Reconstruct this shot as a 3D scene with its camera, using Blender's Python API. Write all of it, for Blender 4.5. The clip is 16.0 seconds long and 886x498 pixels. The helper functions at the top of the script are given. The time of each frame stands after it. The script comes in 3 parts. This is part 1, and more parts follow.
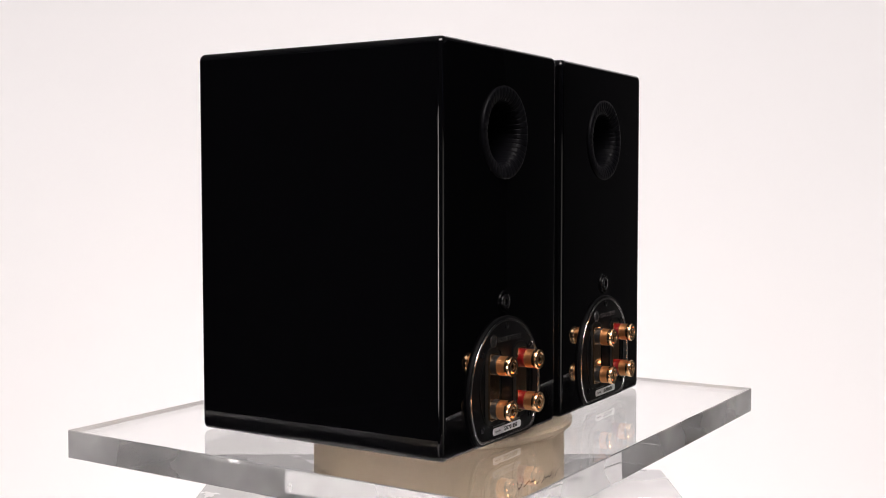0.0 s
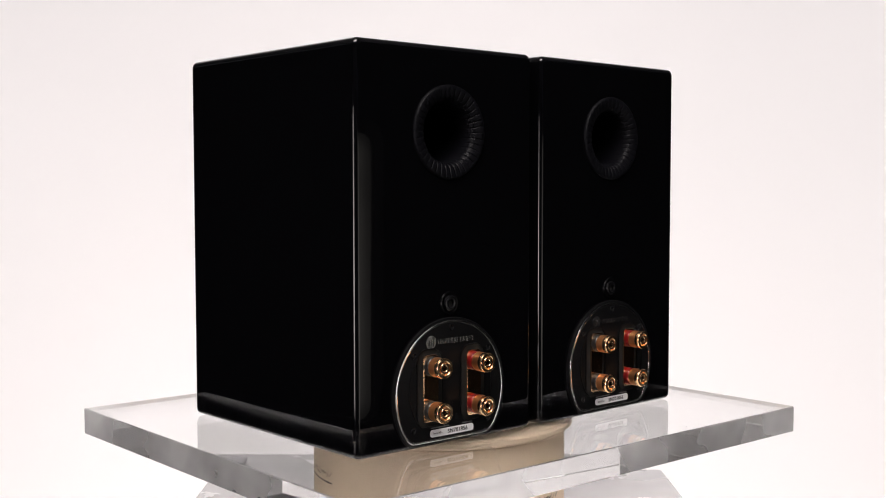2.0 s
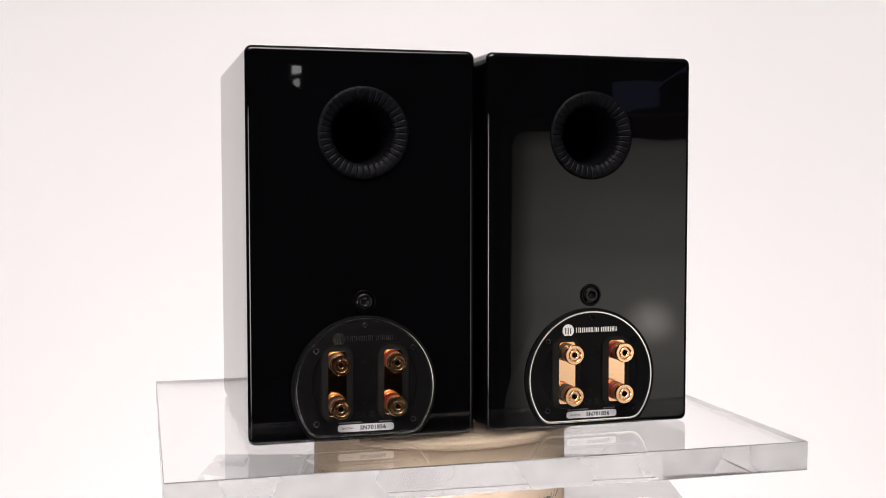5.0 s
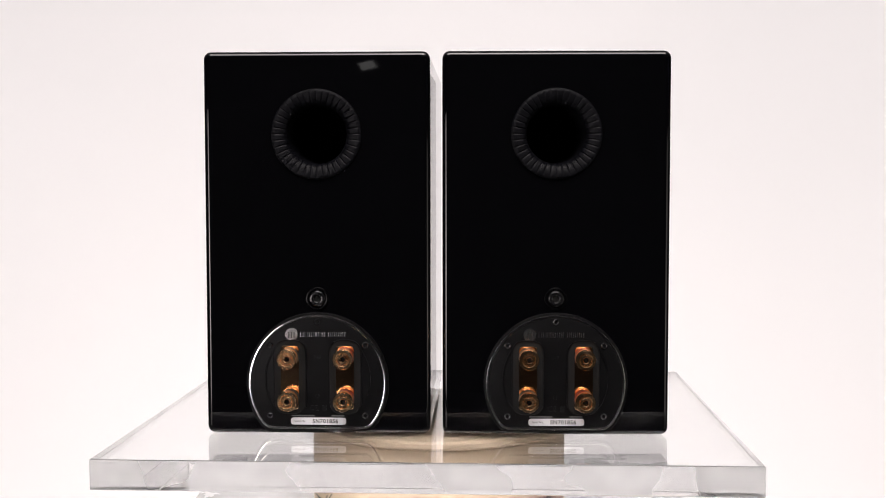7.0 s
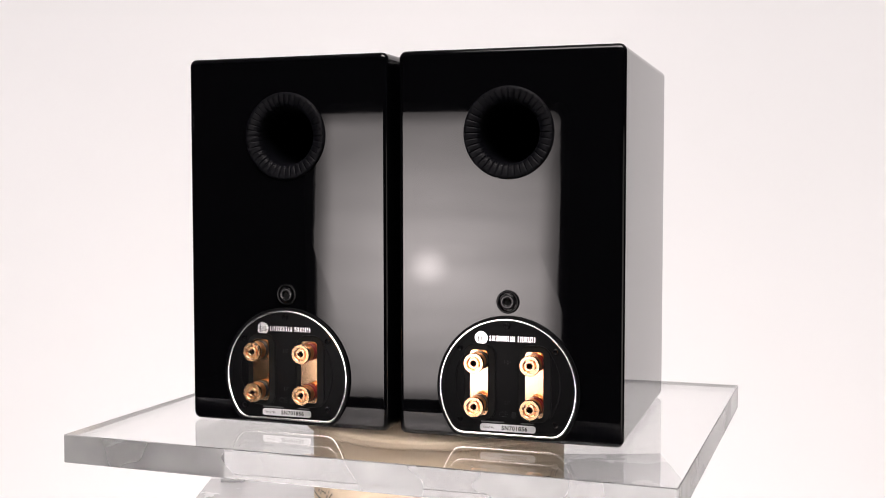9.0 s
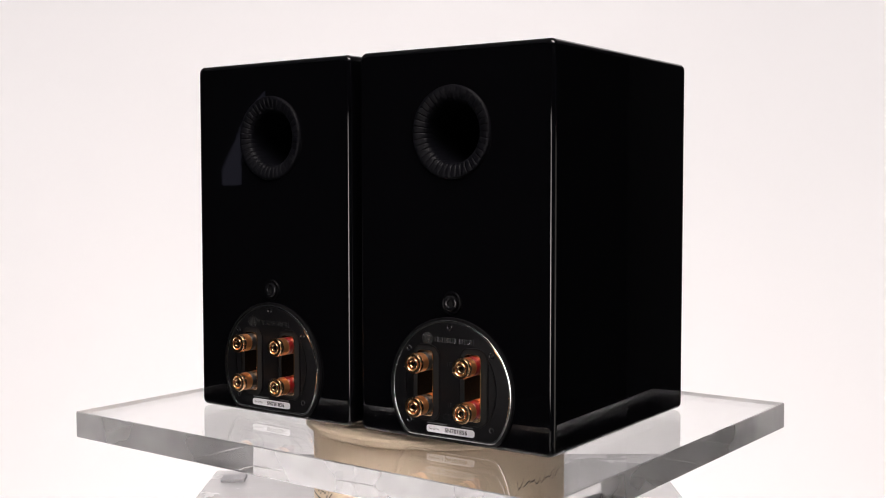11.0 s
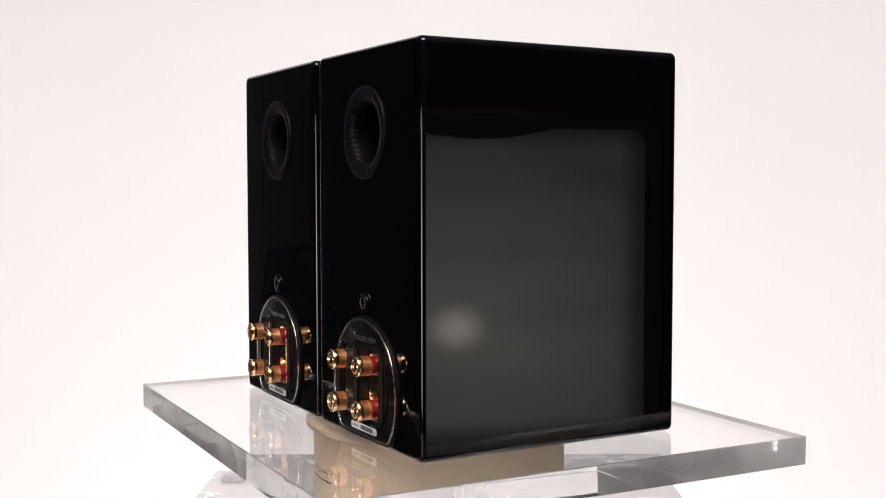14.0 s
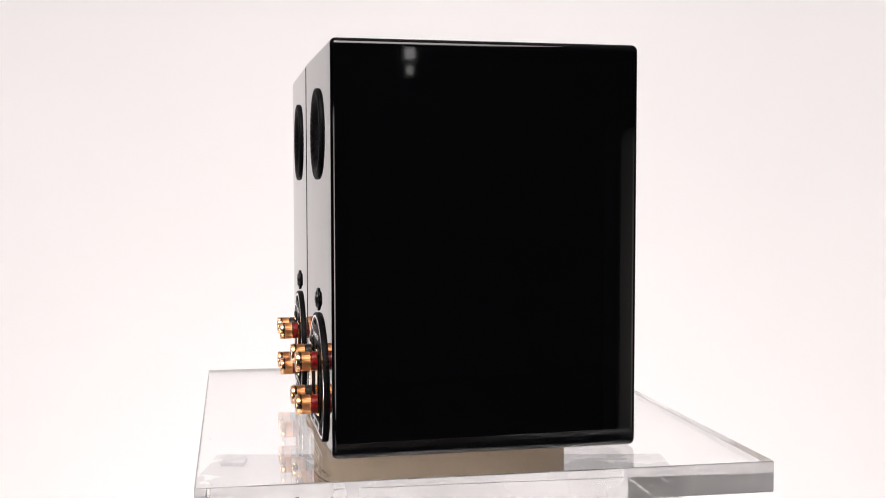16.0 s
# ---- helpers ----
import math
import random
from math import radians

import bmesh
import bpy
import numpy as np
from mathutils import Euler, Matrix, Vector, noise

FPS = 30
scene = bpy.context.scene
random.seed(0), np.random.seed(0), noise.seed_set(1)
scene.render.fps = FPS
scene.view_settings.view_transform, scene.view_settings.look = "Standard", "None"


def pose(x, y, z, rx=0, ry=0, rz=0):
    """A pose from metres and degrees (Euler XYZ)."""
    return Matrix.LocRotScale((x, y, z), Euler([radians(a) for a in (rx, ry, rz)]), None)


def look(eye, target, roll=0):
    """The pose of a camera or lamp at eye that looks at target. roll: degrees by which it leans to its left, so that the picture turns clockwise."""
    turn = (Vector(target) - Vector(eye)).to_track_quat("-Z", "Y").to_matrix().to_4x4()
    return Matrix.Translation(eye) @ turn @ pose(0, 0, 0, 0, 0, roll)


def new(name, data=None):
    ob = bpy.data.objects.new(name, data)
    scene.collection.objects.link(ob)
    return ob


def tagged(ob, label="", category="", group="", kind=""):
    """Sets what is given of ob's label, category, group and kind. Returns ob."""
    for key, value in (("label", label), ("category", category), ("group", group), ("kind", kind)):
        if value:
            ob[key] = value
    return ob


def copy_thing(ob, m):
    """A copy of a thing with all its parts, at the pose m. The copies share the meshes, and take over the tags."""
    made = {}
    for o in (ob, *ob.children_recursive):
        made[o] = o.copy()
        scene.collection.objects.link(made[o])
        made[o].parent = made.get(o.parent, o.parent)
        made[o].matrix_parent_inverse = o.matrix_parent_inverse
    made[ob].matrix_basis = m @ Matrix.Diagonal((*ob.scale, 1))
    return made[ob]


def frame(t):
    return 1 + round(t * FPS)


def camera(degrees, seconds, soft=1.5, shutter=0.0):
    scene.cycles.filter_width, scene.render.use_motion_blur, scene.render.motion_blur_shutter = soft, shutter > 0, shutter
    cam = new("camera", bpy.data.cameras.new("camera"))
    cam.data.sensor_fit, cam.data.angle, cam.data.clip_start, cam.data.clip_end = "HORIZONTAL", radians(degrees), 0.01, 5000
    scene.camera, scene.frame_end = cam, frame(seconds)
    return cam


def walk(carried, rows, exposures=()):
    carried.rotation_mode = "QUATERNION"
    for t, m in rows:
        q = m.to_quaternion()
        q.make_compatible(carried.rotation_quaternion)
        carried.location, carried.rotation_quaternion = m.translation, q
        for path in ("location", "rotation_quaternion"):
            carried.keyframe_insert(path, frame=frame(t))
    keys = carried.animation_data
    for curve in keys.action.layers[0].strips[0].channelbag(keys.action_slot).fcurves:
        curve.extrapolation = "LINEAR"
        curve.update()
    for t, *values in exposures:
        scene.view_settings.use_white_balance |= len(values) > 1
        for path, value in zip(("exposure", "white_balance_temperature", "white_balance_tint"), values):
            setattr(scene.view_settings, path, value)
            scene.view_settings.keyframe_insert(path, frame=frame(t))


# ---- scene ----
cam = camera(42.38, 16.0, soft=1.0)
EYE = pose(0, -1.0483, 0.2057, 90 - 3.2616, 0, -0.2056) @ pose(0, 0, 0, 0, 0, -0.05)
walk(cam, [(0, EYE), (16, EYE)])

# ---------------------------------------------------------------- light
world = bpy.data.worlds.new("dark_studio")
scene.world = world
world.use_nodes = True
world.node_tree.nodes["Background"].inputs[0].default_value = (0.6, 0.65, 0.8, 1)
world.node_tree.nodes["Background"].inputs[1].default_value = 0.035
scene.view_settings.exposure = 0.0


def area_lamp(name, eye, target, sx, sy, watts, colour):
    """A rectangular studio lamp."""
    data = bpy.data.lights.new(name, "AREA")
    data.shape, data.size, data.size_y, data.energy, data.color = "RECTANGLE", sx, sy, watts, colour
    ob = new(name, data)
    ob.matrix_world = look(eye, target)
    return ob


area_lamp("backdrop_strip_light", (0.05, 0.2, 1.7), (0.05, 1.55, 0.1), 3.1, 0.35, 17, (1.0, 0.93, 0.935)).data.spread = radians(105)
area_lamp("backdrop_floor_light", (0.05, 0.55, -0.78), (0.05, 1.45, -0.1), 2.4, 0.25, 8, (1.0, 0.92, 0.91))
area_lamp("overhead_softbox_light", (0.0, -1.2, 1.75), (0.0, -0.1, 0.0), 1.7, 1.0, 11.0, (1.0, 0.92, 0.9)).data.spread = radians(75)
for side in (-1, 1):
    area_lamp("backdrop_side_light", (0.08 + side * 1.75, 0.7, 0.1), (0.08 + side * 1.45, 1.55, 0.0), 0.25, 1.5, 8 if side > 0 else 5.5, (1.0, 0.925, 0.92))

# ---------------------------------------------------------------- materials


def material(name, colour=(0.5, 0.5, 0.5), rough=0.5, metal=0.0, spec=0.5, ior=1.5, coat=0.0, var=0.0, scale=40.0,
             bump=0.0, bump_scale=300.0, rough_var=0.0, rough_scale=12.0, dist=0.001):
    """A principled material with colour variation at two scales, uneven gloss and fine relief."""
    m = bpy.data.materials.new(name)
    m.use_nodes = True
    nt = m.node_tree
    b = nt.nodes["Principled BSDF"]
    b.inputs["Base Color"].default_value = (*colour, 1)
    b.inputs["Roughness"].default_value = rough
    b.inputs["Metallic"].default_value = metal
    b.inputs["Specular IOR Level"].default_value = spec
    b.inputs["IOR"].default_value = ior
    b.inputs["Coat Weight"].default_value = coat
    b.inputs["Coat Roughness"].default_value = 0.02
    tc = nt.nodes.new("ShaderNodeTexCoord")

    def noise_tex(sc, detail=5.0):
        n = nt.nodes.new("ShaderNodeTexNoise")
        n.inputs["Scale"].default_value, n.inputs["Detail"].default_value = sc, detail
        nt.links.new(tc.outputs["Object"], n.inputs["Vector"])
        return n

    if var:
        mix = nt.nodes.new("ShaderNodeMix")
        mix.data_type = "RGBA"
        mix.inputs["A"].default_value = (*[c * (1 - var) for c in colour], 1)
        mix.inputs["B"].default_value = (*[min(1, c * (1 + var)) for c in colour], 1)
        add = nt.nodes.new("ShaderNodeMath")
        add.operation = "MULTIPLY_ADD"
        n1, n2 = noise_tex(scale), noise_tex(scale * 0.13)
        add.inputs[1].default_value = 0.5
        half = nt.nodes.new("ShaderNodeMath")
        half.operation = "MULTIPLY"
        half.inputs[1].default_value = 0.5
        nt.links.new(n2.outputs["Fac"], half.inputs[0])
        nt.links.new(n1.outputs["Fac"], add.inputs[0])
        nt.links.new(half.outputs[0], add.inputs[2])
        nt.links.new(add.outputs[0], mix.inputs["Factor"])
        nt.links.new(mix.outputs["Result"], b.inputs["Base Color"])
    if rough_var:
        mr = nt.nodes.new("ShaderNodeMapRange")
        mr.inputs["From Min"].default_value, mr.inputs["From Max"].default_value = 0.35, 0.75
        mr.inputs["To Min"].default_value, mr.inputs["To Max"].default_value = rough, rough + rough_var
        nt.links.new(noise_tex(rough_scale, 8).outputs["Fac"], mr.inputs["Value"])
        nt.links.new(mr.outputs[0], b.inputs["Roughness"])
    if bump:
        bp = nt.nodes.new("ShaderNodeBump")
        bp.inputs["Strength"].default_value, bp.inputs["Distance"].default_value = bump, dist
        nt.links.new(noise_tex(bump_scale).outputs["Fac"], bp.inputs["Height"])
        nt.links.new(bp.outputs[0], b.inputs["Normal"])
    return m


LACQUER = material("black_gloss_lacquer", (0.0018, 0.0018, 0.0023), 0.012, ior=1.52, rough_var=0.03, rough_scale=9,
                   bump=0.03, bump_scale=22, dist=0.0006)
RUBBER = material("matte_black_port_plastic", (0.0022, 0.0022, 0.0036), 0.5, spec=0.13, var=0.25, scale=160, bump=0.25, bump_scale=900, dist=0.0002)
PANEL = material("satin_black_moulded_plastic", (0.004, 0.004, 0.0045), 0.48, spec=0.1, var=0.2, scale=120, bump=0.25, bump_scale=1400, dist=0.0001)
# near-black that puts the shade of holes and wells into the colour
DARK = material("painted_recess_shade", (0.002, 0.002, 0.002), 0.9)
SILVER = material("brushed_silver_rim", (0.9, 0.89, 0.87), 0.16, metal=1)
INK = material("silver_print", (0.9, 0.9, 0.9), 0.22, metal=1.0, var=0.08, scale=300)
GOLD = material("polished_gold_plate", (1.0, 0.64, 0.36), 0.16, metal=1, rough_var=0.08, rough_scale=220)
KNURLED = material("knurled_gold", (0.8, 0.37, 0.15), 0.36, metal=1, rough_var=0.15, rough_scale=200)
STRAP = material("gold_link_plate", (1.0, 0.64, 0.38), 0.1, metal=1, rough_var=0.015, rough_scale=400)
RED = material("red_insulator_plastic", (0.19, 0.005, 0.005), 0.3, var=0.15, scale=200)
BLACKRING = material("black_insulator_plastic", (0.02, 0.018, 0.017), 0.35, var=0.2, scale=200)
LABEL = material("silver_serial_label", (0.74, 0.74, 0.76), 0.3, metal=0.0, var=0.04, scale=200)
PRINT = material("black_print", (0.01, 0.01, 0.01), 0.5)
GREYPRINT = material("grey_print", (0.1, 0.1, 0.105), 0.5)
EMBOSS = material("embossed_plastic", (0.007, 0.007, 0.008), 0.4, spec=0.15)
BOLT = material("black_bolt_plastic", (0.004, 0.004, 0.005), 0.25, spec=0.5, var=0.15, scale=300)
GLOSSPLASTIC = material("gloss_black_plastic", (0.002, 0.002, 0.0025), 0.2, spec=0.12)
STEEL = material("blackened_steel", (0.04, 0.04, 0.042), 0.38, metal=0.5, var=0.2, scale=300)
BACKDROP = material("white_paper_sweep", (0.82, 0.815, 0.81), 0.8, var=0.015, scale=3, bump=0.08, bump_scale=500, dist=0.0003)
WOOD = material("pale_wood_veneer", (0.76, 0.61, 0.45), 0.5, var=0.14, scale=22, bump=0.15, bump_scale=120, dist=0.0004)
PLINTH = material("white_laminate", (0.78, 0.775, 0.785), 0.22, var=0.02, scale=12, rough_var=0.1, rough_scale=15)
PADGREY = material("grey_felt", (0.5, 0.5, 0.52), 0.9, var=0.2, scale=400, bump=0.4, bump_scale=900, dist=0.0005)
CHARCOAL = material("charcoal_wall_paint", (0.018, 0.018, 0.021), 0.85, var=0.2, scale=6, bump=0.1, bump_scale=160)
SLATEWALL = material("slate_wall_paint", (0.06, 0.06, 0.072), 0.85, var=0.15, scale=6, bump=0.1, bump_scale=160)
GREYWALL = material("pale_grey_wall_paint", (0.15, 0.15, 0.155), 0.85, var=0.05, scale=6, bump=0.1, bump_scale=160)
CEILGREY = material("grey_ceiling_paint", (0.6, 0.6, 0.6), 0.85, var=0.05, scale=6)
FLOORGREY = material("dark_studio_floor", (0.05, 0.048, 0.046), 0.7, var=0.25, scale=14, bump=0.1, bump_scale=90)
FABRIC = material("black_nylon_fabric", (0.006, 0.006, 0.0065), 0.85, var=0.3, scale=200, bump=0.3, bump_scale=700, dist=0.0004)
BOTTLE = material("blue_bottle_plastic", (0.003, 0.005, 0.008), 0.3, spec=0.06, var=0.1, scale=8)
DUST = material("grey_dust", (0.25, 0.24, 0.23), 0.8)
MAROON = material("maroon_cloth", (0.045, 0.008, 0.010), 0.85, var=0.3, scale=90, bump=0.3, bump_scale=400)
WHITEMETAL = material("white_lamp_enamel", (0.6, 0.6, 0.6), 0.4, var=0.05)


def acrylic(name, rough, strength, scale):
    m = bpy.data.materials.new(name)
    m.use_nodes = True
    nt = m.node_tree
    b = nt.nodes["Principled BSDF"]
    b.inputs["Base Color"].default_value = (0.985, 0.99, 0.99, 1)
    b.inputs["Roughness"].default_value = rough
    b.inputs["IOR"].default_value = 1.49
    b.inputs["Transmission Weight"].default_value = 1.0
    tc = nt.nodes.new("ShaderNodeTexCoord")
    n = nt.nodes.new("ShaderNodeTexNoise")
    n.inputs["Scale"].default_value = scale
    bp = nt.nodes.new("ShaderNodeBump")
    bp.inputs["Strength"].default_value, bp.inputs["Distance"].default_value = strength, 0.0006
    nt.links.new(tc.outputs["Object"], n.inputs["Vector"])
    nt.links.new(n.outputs["Fac"], bp.inputs["Height"])
    nt.links.new(bp.outputs[0], b.inputs["Normal"])
    return m


ACRYLIC = acrylic("clear_acrylic", 0.0, 0.015, 12)
ACRYLIC_EDGE = acrylic("polished_acrylic_edge", 0.0, 0.03, 30)


def haze(m, low, high):
    """Haze: patches of white scatter mixed into the surface instead of letting light straight through."""
    nt = m.node_tree
    b = nt.nodes["Principled BSDF"]
    b.inputs["Base Color"].default_value = (0.98, 0.985, 0.985, 1)
    tc = nt.nodes.new("ShaderNodeTexCoord")
    n = nt.nodes.new("ShaderNodeTexNoise")
    n.inputs["Scale"].default_value, n.inputs["Detail"].default_value = 9, 3
    mr = nt.nodes.new("ShaderNodeMapRange")
    mr.inputs["From Min"].default_value, mr.inputs["From Max"].default_value = 0.35, 0.65
    mr.inputs["To Min"].default_value, mr.inputs["To Max"].default_value = low, high
    glass, cloud, mix = b, nt.nodes.new("ShaderNodeBsdfTranslucent"), nt.nodes.new("ShaderNodeMixShader")
    cloud.inputs[0].default_value = (0.96, 0.965, 0.97, 1)
    white, both = nt.nodes.new("ShaderNodeBsdfDiffuse"), nt.nodes.new("ShaderNodeMixShader")
    white.inputs[0].default_value = (0.96, 0.965, 0.97, 1)
    nt.links.new(tc.outputs["Object"], n.inputs["Vector"])
    nt.links.new(n.outputs["Fac"], mr.inputs["Value"])
    both.inputs["Fac"].default_value = 0.4
    nt.links.new(white.outputs[0], both.inputs[1])
    nt.links.new(cloud.outputs[0], both.inputs[2])
    nt.links.new(mr.outputs[0], mix.inputs["Fac"])
    nt.links.new(glass.outputs[0], mix.inputs[1])
    nt.links.new(both.outputs[0], mix.inputs[2])
    nt.links.new(mix.outputs[0], nt.nodes["Material Output"].inputs[0])


haze(ACRYLIC_EDGE, 0.14, 0.4)
ACRYLIC_CHAMFER = acrylic("eased_acrylic_edge", 0.05, 0.0, 10)
haze(ACRYLIC_CHAMFER, 0.2, 0.4)


def glow(name, colour, strength, hot=0.0, radius=0.1, half=(1, 1), shift=(0, 0)):
    """A lamp's diffuser, brighter before its bulb."""
    m = bpy.data.materials.new(name)
    m.use_nodes = True
    nt = m.node_tree
    nt.nodes.remove(nt.nodes["Principled BSDF"])
    e = nt.nodes.new("ShaderNodeEmission")
    e.inputs["Color"].default_value = (*colour, 1)
    e.inputs["Strength"].default_value = strength
    if hot:
        tc = nt.nodes.new("ShaderNodeTexCoord")
        ln = nt.nodes.new("ShaderNodeVectorMath")
        ln.operation = "LENGTH"
        squash = nt.nodes.new("ShaderNodeMapping")
        squash.inputs["Scale"].default_value = (0.9, 1.0, 1.15)
        nt.links.new(tc.outputs["Object"], squash.inputs["Vector"])
        nt.links.new(squash.outputs[0], ln.inputs[0])
        ramp = nt.nodes.new("ShaderNodeMapRange")
        ramp.interpolation_type = "SMOOTHSTEP"
        ramp.inputs["From Min"].default_value, ramp.inputs["From Max"].default_value = 0.0, radius
        ramp.inputs["To Min"].default_value, ramp.inputs["To Max"].default_value = hot, 0
        wide = nt.nodes.new("ShaderNodeMapRange")
        wide.inputs["From Min"].default_value, wide.inputs["From Max"].default_value = 0.0, 0.32
        wide.inputs["To Min"].default_value, wide.inputs["To Max"].default_value = strength * 1.6, strength * 0.55
        n = nt.nodes.new("ShaderNodeTexNoise")
        n.inputs["Scale"].default_value, n.inputs["Detail"].default_value = 5, 4
        crease = nt.nodes.new("ShaderNodeMapping")
        crease.inputs["Scale"].default_value = (0.45, 1.0, 2.6)
        nt.links.new(tc.outputs["Object"], crease.inputs["Vector"])
        fold = nt.nodes.new("ShaderNodeMapRange")
        fold.inputs["To Min"].default_value, fold.inputs["To Max"].default_value = 0.7, 1.3
        mul = nt.nodes.new("ShaderNodeMath")
        mul.operation = "MULTIPLY"
        add = nt.nodes.new("ShaderNodeMath")
        nt.links.new(ln.outputs["Value"], ramp.inputs["Value"])
        nt.links.new(ln.outputs["Value"], wide.inputs["Value"])
        nt.links.new(crease.outputs[0], n.inputs["Vector"])
        nt.links.new(n.outputs["Fac"], fold.inputs["Value"])
        nt.links.new(wide.outputs[0], mul.inputs[0])
        nt.links.new(fold.outputs[0], mul.inputs[1])
        nt.links.new(mul.outputs[0], add.inputs[0])
        nt.links.new(ramp.outputs[0], add.inputs[1])
        # the cloth dims towards its seams
        xyz = nt.nodes.new("ShaderNodeSeparateXYZ")
        nt.links.new(tc.outputs["Object"], xyz.inputs[0])
        last = add.outputs[0]
        for axis, size, off, margin, low in (("X", half[0], shift[0], 0.05, 0.3), ("Z", half[1], shift[1], 0.035, 0.4)):
            centred, flat, edge, dim = [nt.nodes.new("ShaderNodeMath") for _ in range(2)] + [nt.nodes.new("ShaderNodeMapRange"), nt.nodes.new("ShaderNodeMath")]
            centred.inputs[1].default_value = off
            flat.operation, dim.operation, edge.interpolation_type = "ABSOLUTE", "MULTIPLY", "SMOOTHSTEP"
            edge.inputs["From Min"].default_value, edge.inputs["From Max"].default_value = size - margin, size
            edge.inputs["To Min"].default_value, edge.inputs["To Max"].default_value = 1.0, low
            nt.links.new(xyz.outputs[axis], centred.inputs[0])
            nt.links.new(centred.outputs[0], flat.inputs[0])
            nt.links.new(flat.outputs[0], edge.inputs["Value"])
            nt.links.new(last, dim.inputs[0])
            nt.links.new(edge.outputs[0], dim.inputs[1])
            last = dim.outputs[0]
        nt.links.new(last, e.inputs["Strength"])
    nt.links.new(e.outputs[0], nt.nodes["Material Output"].inputs[0])
    return m


# pale glow of the added panes that brighten the dark room
BAND_GLOW = glow("added_pane_glow", (0.9, 0.94, 1.0), 0.1)

# ---------------------------------------------------------------- mesh helpers


def finish(name, bm, mat, smooth=35.0):
    """Turn a bmesh into mesh data, smooth but for edges sharper than the given degrees."""
    bmesh.ops.recalc_face_normals(bm, faces=bm.faces[:])
    for f in bm.faces:
        f.smooth = smooth > 0
    for e in bm.edges:
        if len(e.link_faces) == 2 and e.calc_face_angle(0) > radians(smooth):
            e.smooth = False
    me = bpy.data.meshes.new(name)
    bm.to_mesh(me)
    bm.free()
    me.materials.append(mat)
    return me


def part(name, bm, mat, parent=None, label="", at=None, smooth=35.0):
    """Link a bmesh, or mesh data, as one mesh object under a thing or a part."""
    me = bm if isinstance(bm, bpy.types.Mesh) else finish(name, bm, mat, smooth)
    ob = new(name, me)
    if parent is not None:
        ob.parent = parent
    if at is not None:
        ob.matrix_basis = at
    if label:
        tagged(ob, label)
    return ob


def box(sx, sy, sz, bevel=0.0, segments=3, centre=(0, 0, 0)):
    bm = bmesh.new()
    bmesh.ops.create_cube(bm, size=1, matrix=Matrix.Translation(centre) @ Matrix.Diagonal((sx, sy, sz, 1)))
    if bevel:
        bmesh.ops.bevel(bm, geom=bm.edges[:], offset=bevel, segments=segments, affect="EDGES", profile=0.5)
    return bm


def lathe(profile, n=48, wobble=None):
    """Turn a profile of (radius, out) round the -y axis; radius 0 closes it."""
    bm = bmesh.new()
    rings = []
    for k, (r, h) in enumerate(profile):
        if r <= 1e-9:
            rings.append([bm.verts.new((0, -h, 0))])
            continue
        ring = []
        for i in range(n):
            a = 2 * math.pi * i / n
            dr, dh = wobble(i, k) if wobble else (0, 0)
            ring.append(bm.verts.new(((r + dr) * math.cos(a), -(h + dh), (r + dr) * math.sin(a))))
        rings.append(ring)
    for a, b in zip(rings, rings[1:]):
        for i in range(n):
            j = (i + 1) % n
            if len(a) == 1 and len(b) > 1:
                bm.faces.new((a[0], b[j], b[i]))
            elif len(b) == 1 and len(a) > 1:
                bm.faces.new((a[i], a[j], b[0]))
            elif len(a) > 1:
                bm.faces.new((a[i], a[j], b[j], b[i]))
    return bm


def plate(outline, y0, y1, holes=(), edge=0.0):
    """A flat piece with an outline in x and z, from depth y0 out to y1 (towards -y), its outer edge eased."""
    bm = bmesh.new()
    cx = sum(p[0] for p in outline) / len(outline)
    cz = sum(p[1] for p in outline) / len(outline)

    def shrink(p, d):
        l = math.hypot(p[0] - cx, p[1] - cz)
        return (cx + (p[0] - cx) * (1 - d / l), cz + (p[1] - cz) * (1 - d / l))

    levels = [(0, y0), (0, y1)] if not edge else [(0, y0), (0, y1 + edge), (edge * 0.3, y1 + edge * 0.3), (edge, y1)]
    rings = [[bm.verts.new((*[shrink(p, d)[0]], y, shrink(p, d)[1])) for p in outline] for d, y in levels]
    n = len(outline)
    for a, b in zip(rings, rings[1:]):
        for i in range(n):
            bm.faces.new((a[i], a[(i + 1) % n], b[(i + 1) % n], b[i]))
    bm.faces.new(rings[0])
    bm.faces.new(rings[-1])
    return bm


def band(outer, inner, y0, y1):
    """A flat ring between two outlines of equal count."""
    bm = bmesh.new()
    n = len(outer)
    o0, o1, i0, i1 = [[bm.verts.new((x, y, z)) for x, z in line] for line, y in ((outer, y0), (outer, y1), (inner, y0), (inner, y1))]
    for i in range(n):
        j = (i + 1) % n
        for a, b in ((o0, o1), (o1, i1), (i1, i0), (i0, o0)):
            bm.faces.new((a[i], a[j], b[j], b[i]))
    return bm


def bead(outer, inner, y0, rise, steps=6):
    """A half-round moulding between two outlines of equal count, standing on the depth y0."""
    bm = bmesh.new()
    rings = []
    for k in range(steps + 1):
        a = math.pi * k / steps
        u = 0.5 - 0.5 * math.cos(a)
        rings.append([bm.verts.new((xo + (xi - xo) * u, y0 - rise * math.sin(a) ** 0.5, zo + (zi - zo) * u)) for (xo, zo), (xi, zi) in zip(outer, inner)])
    n = len(outer)
    for p, q in zip(rings, rings[1:] + rings[:1]):
        for i in range(n):
            j = (i + 1) % n
            bm.faces.new((p[i], p[j], q[j], q[i]))
    return bm


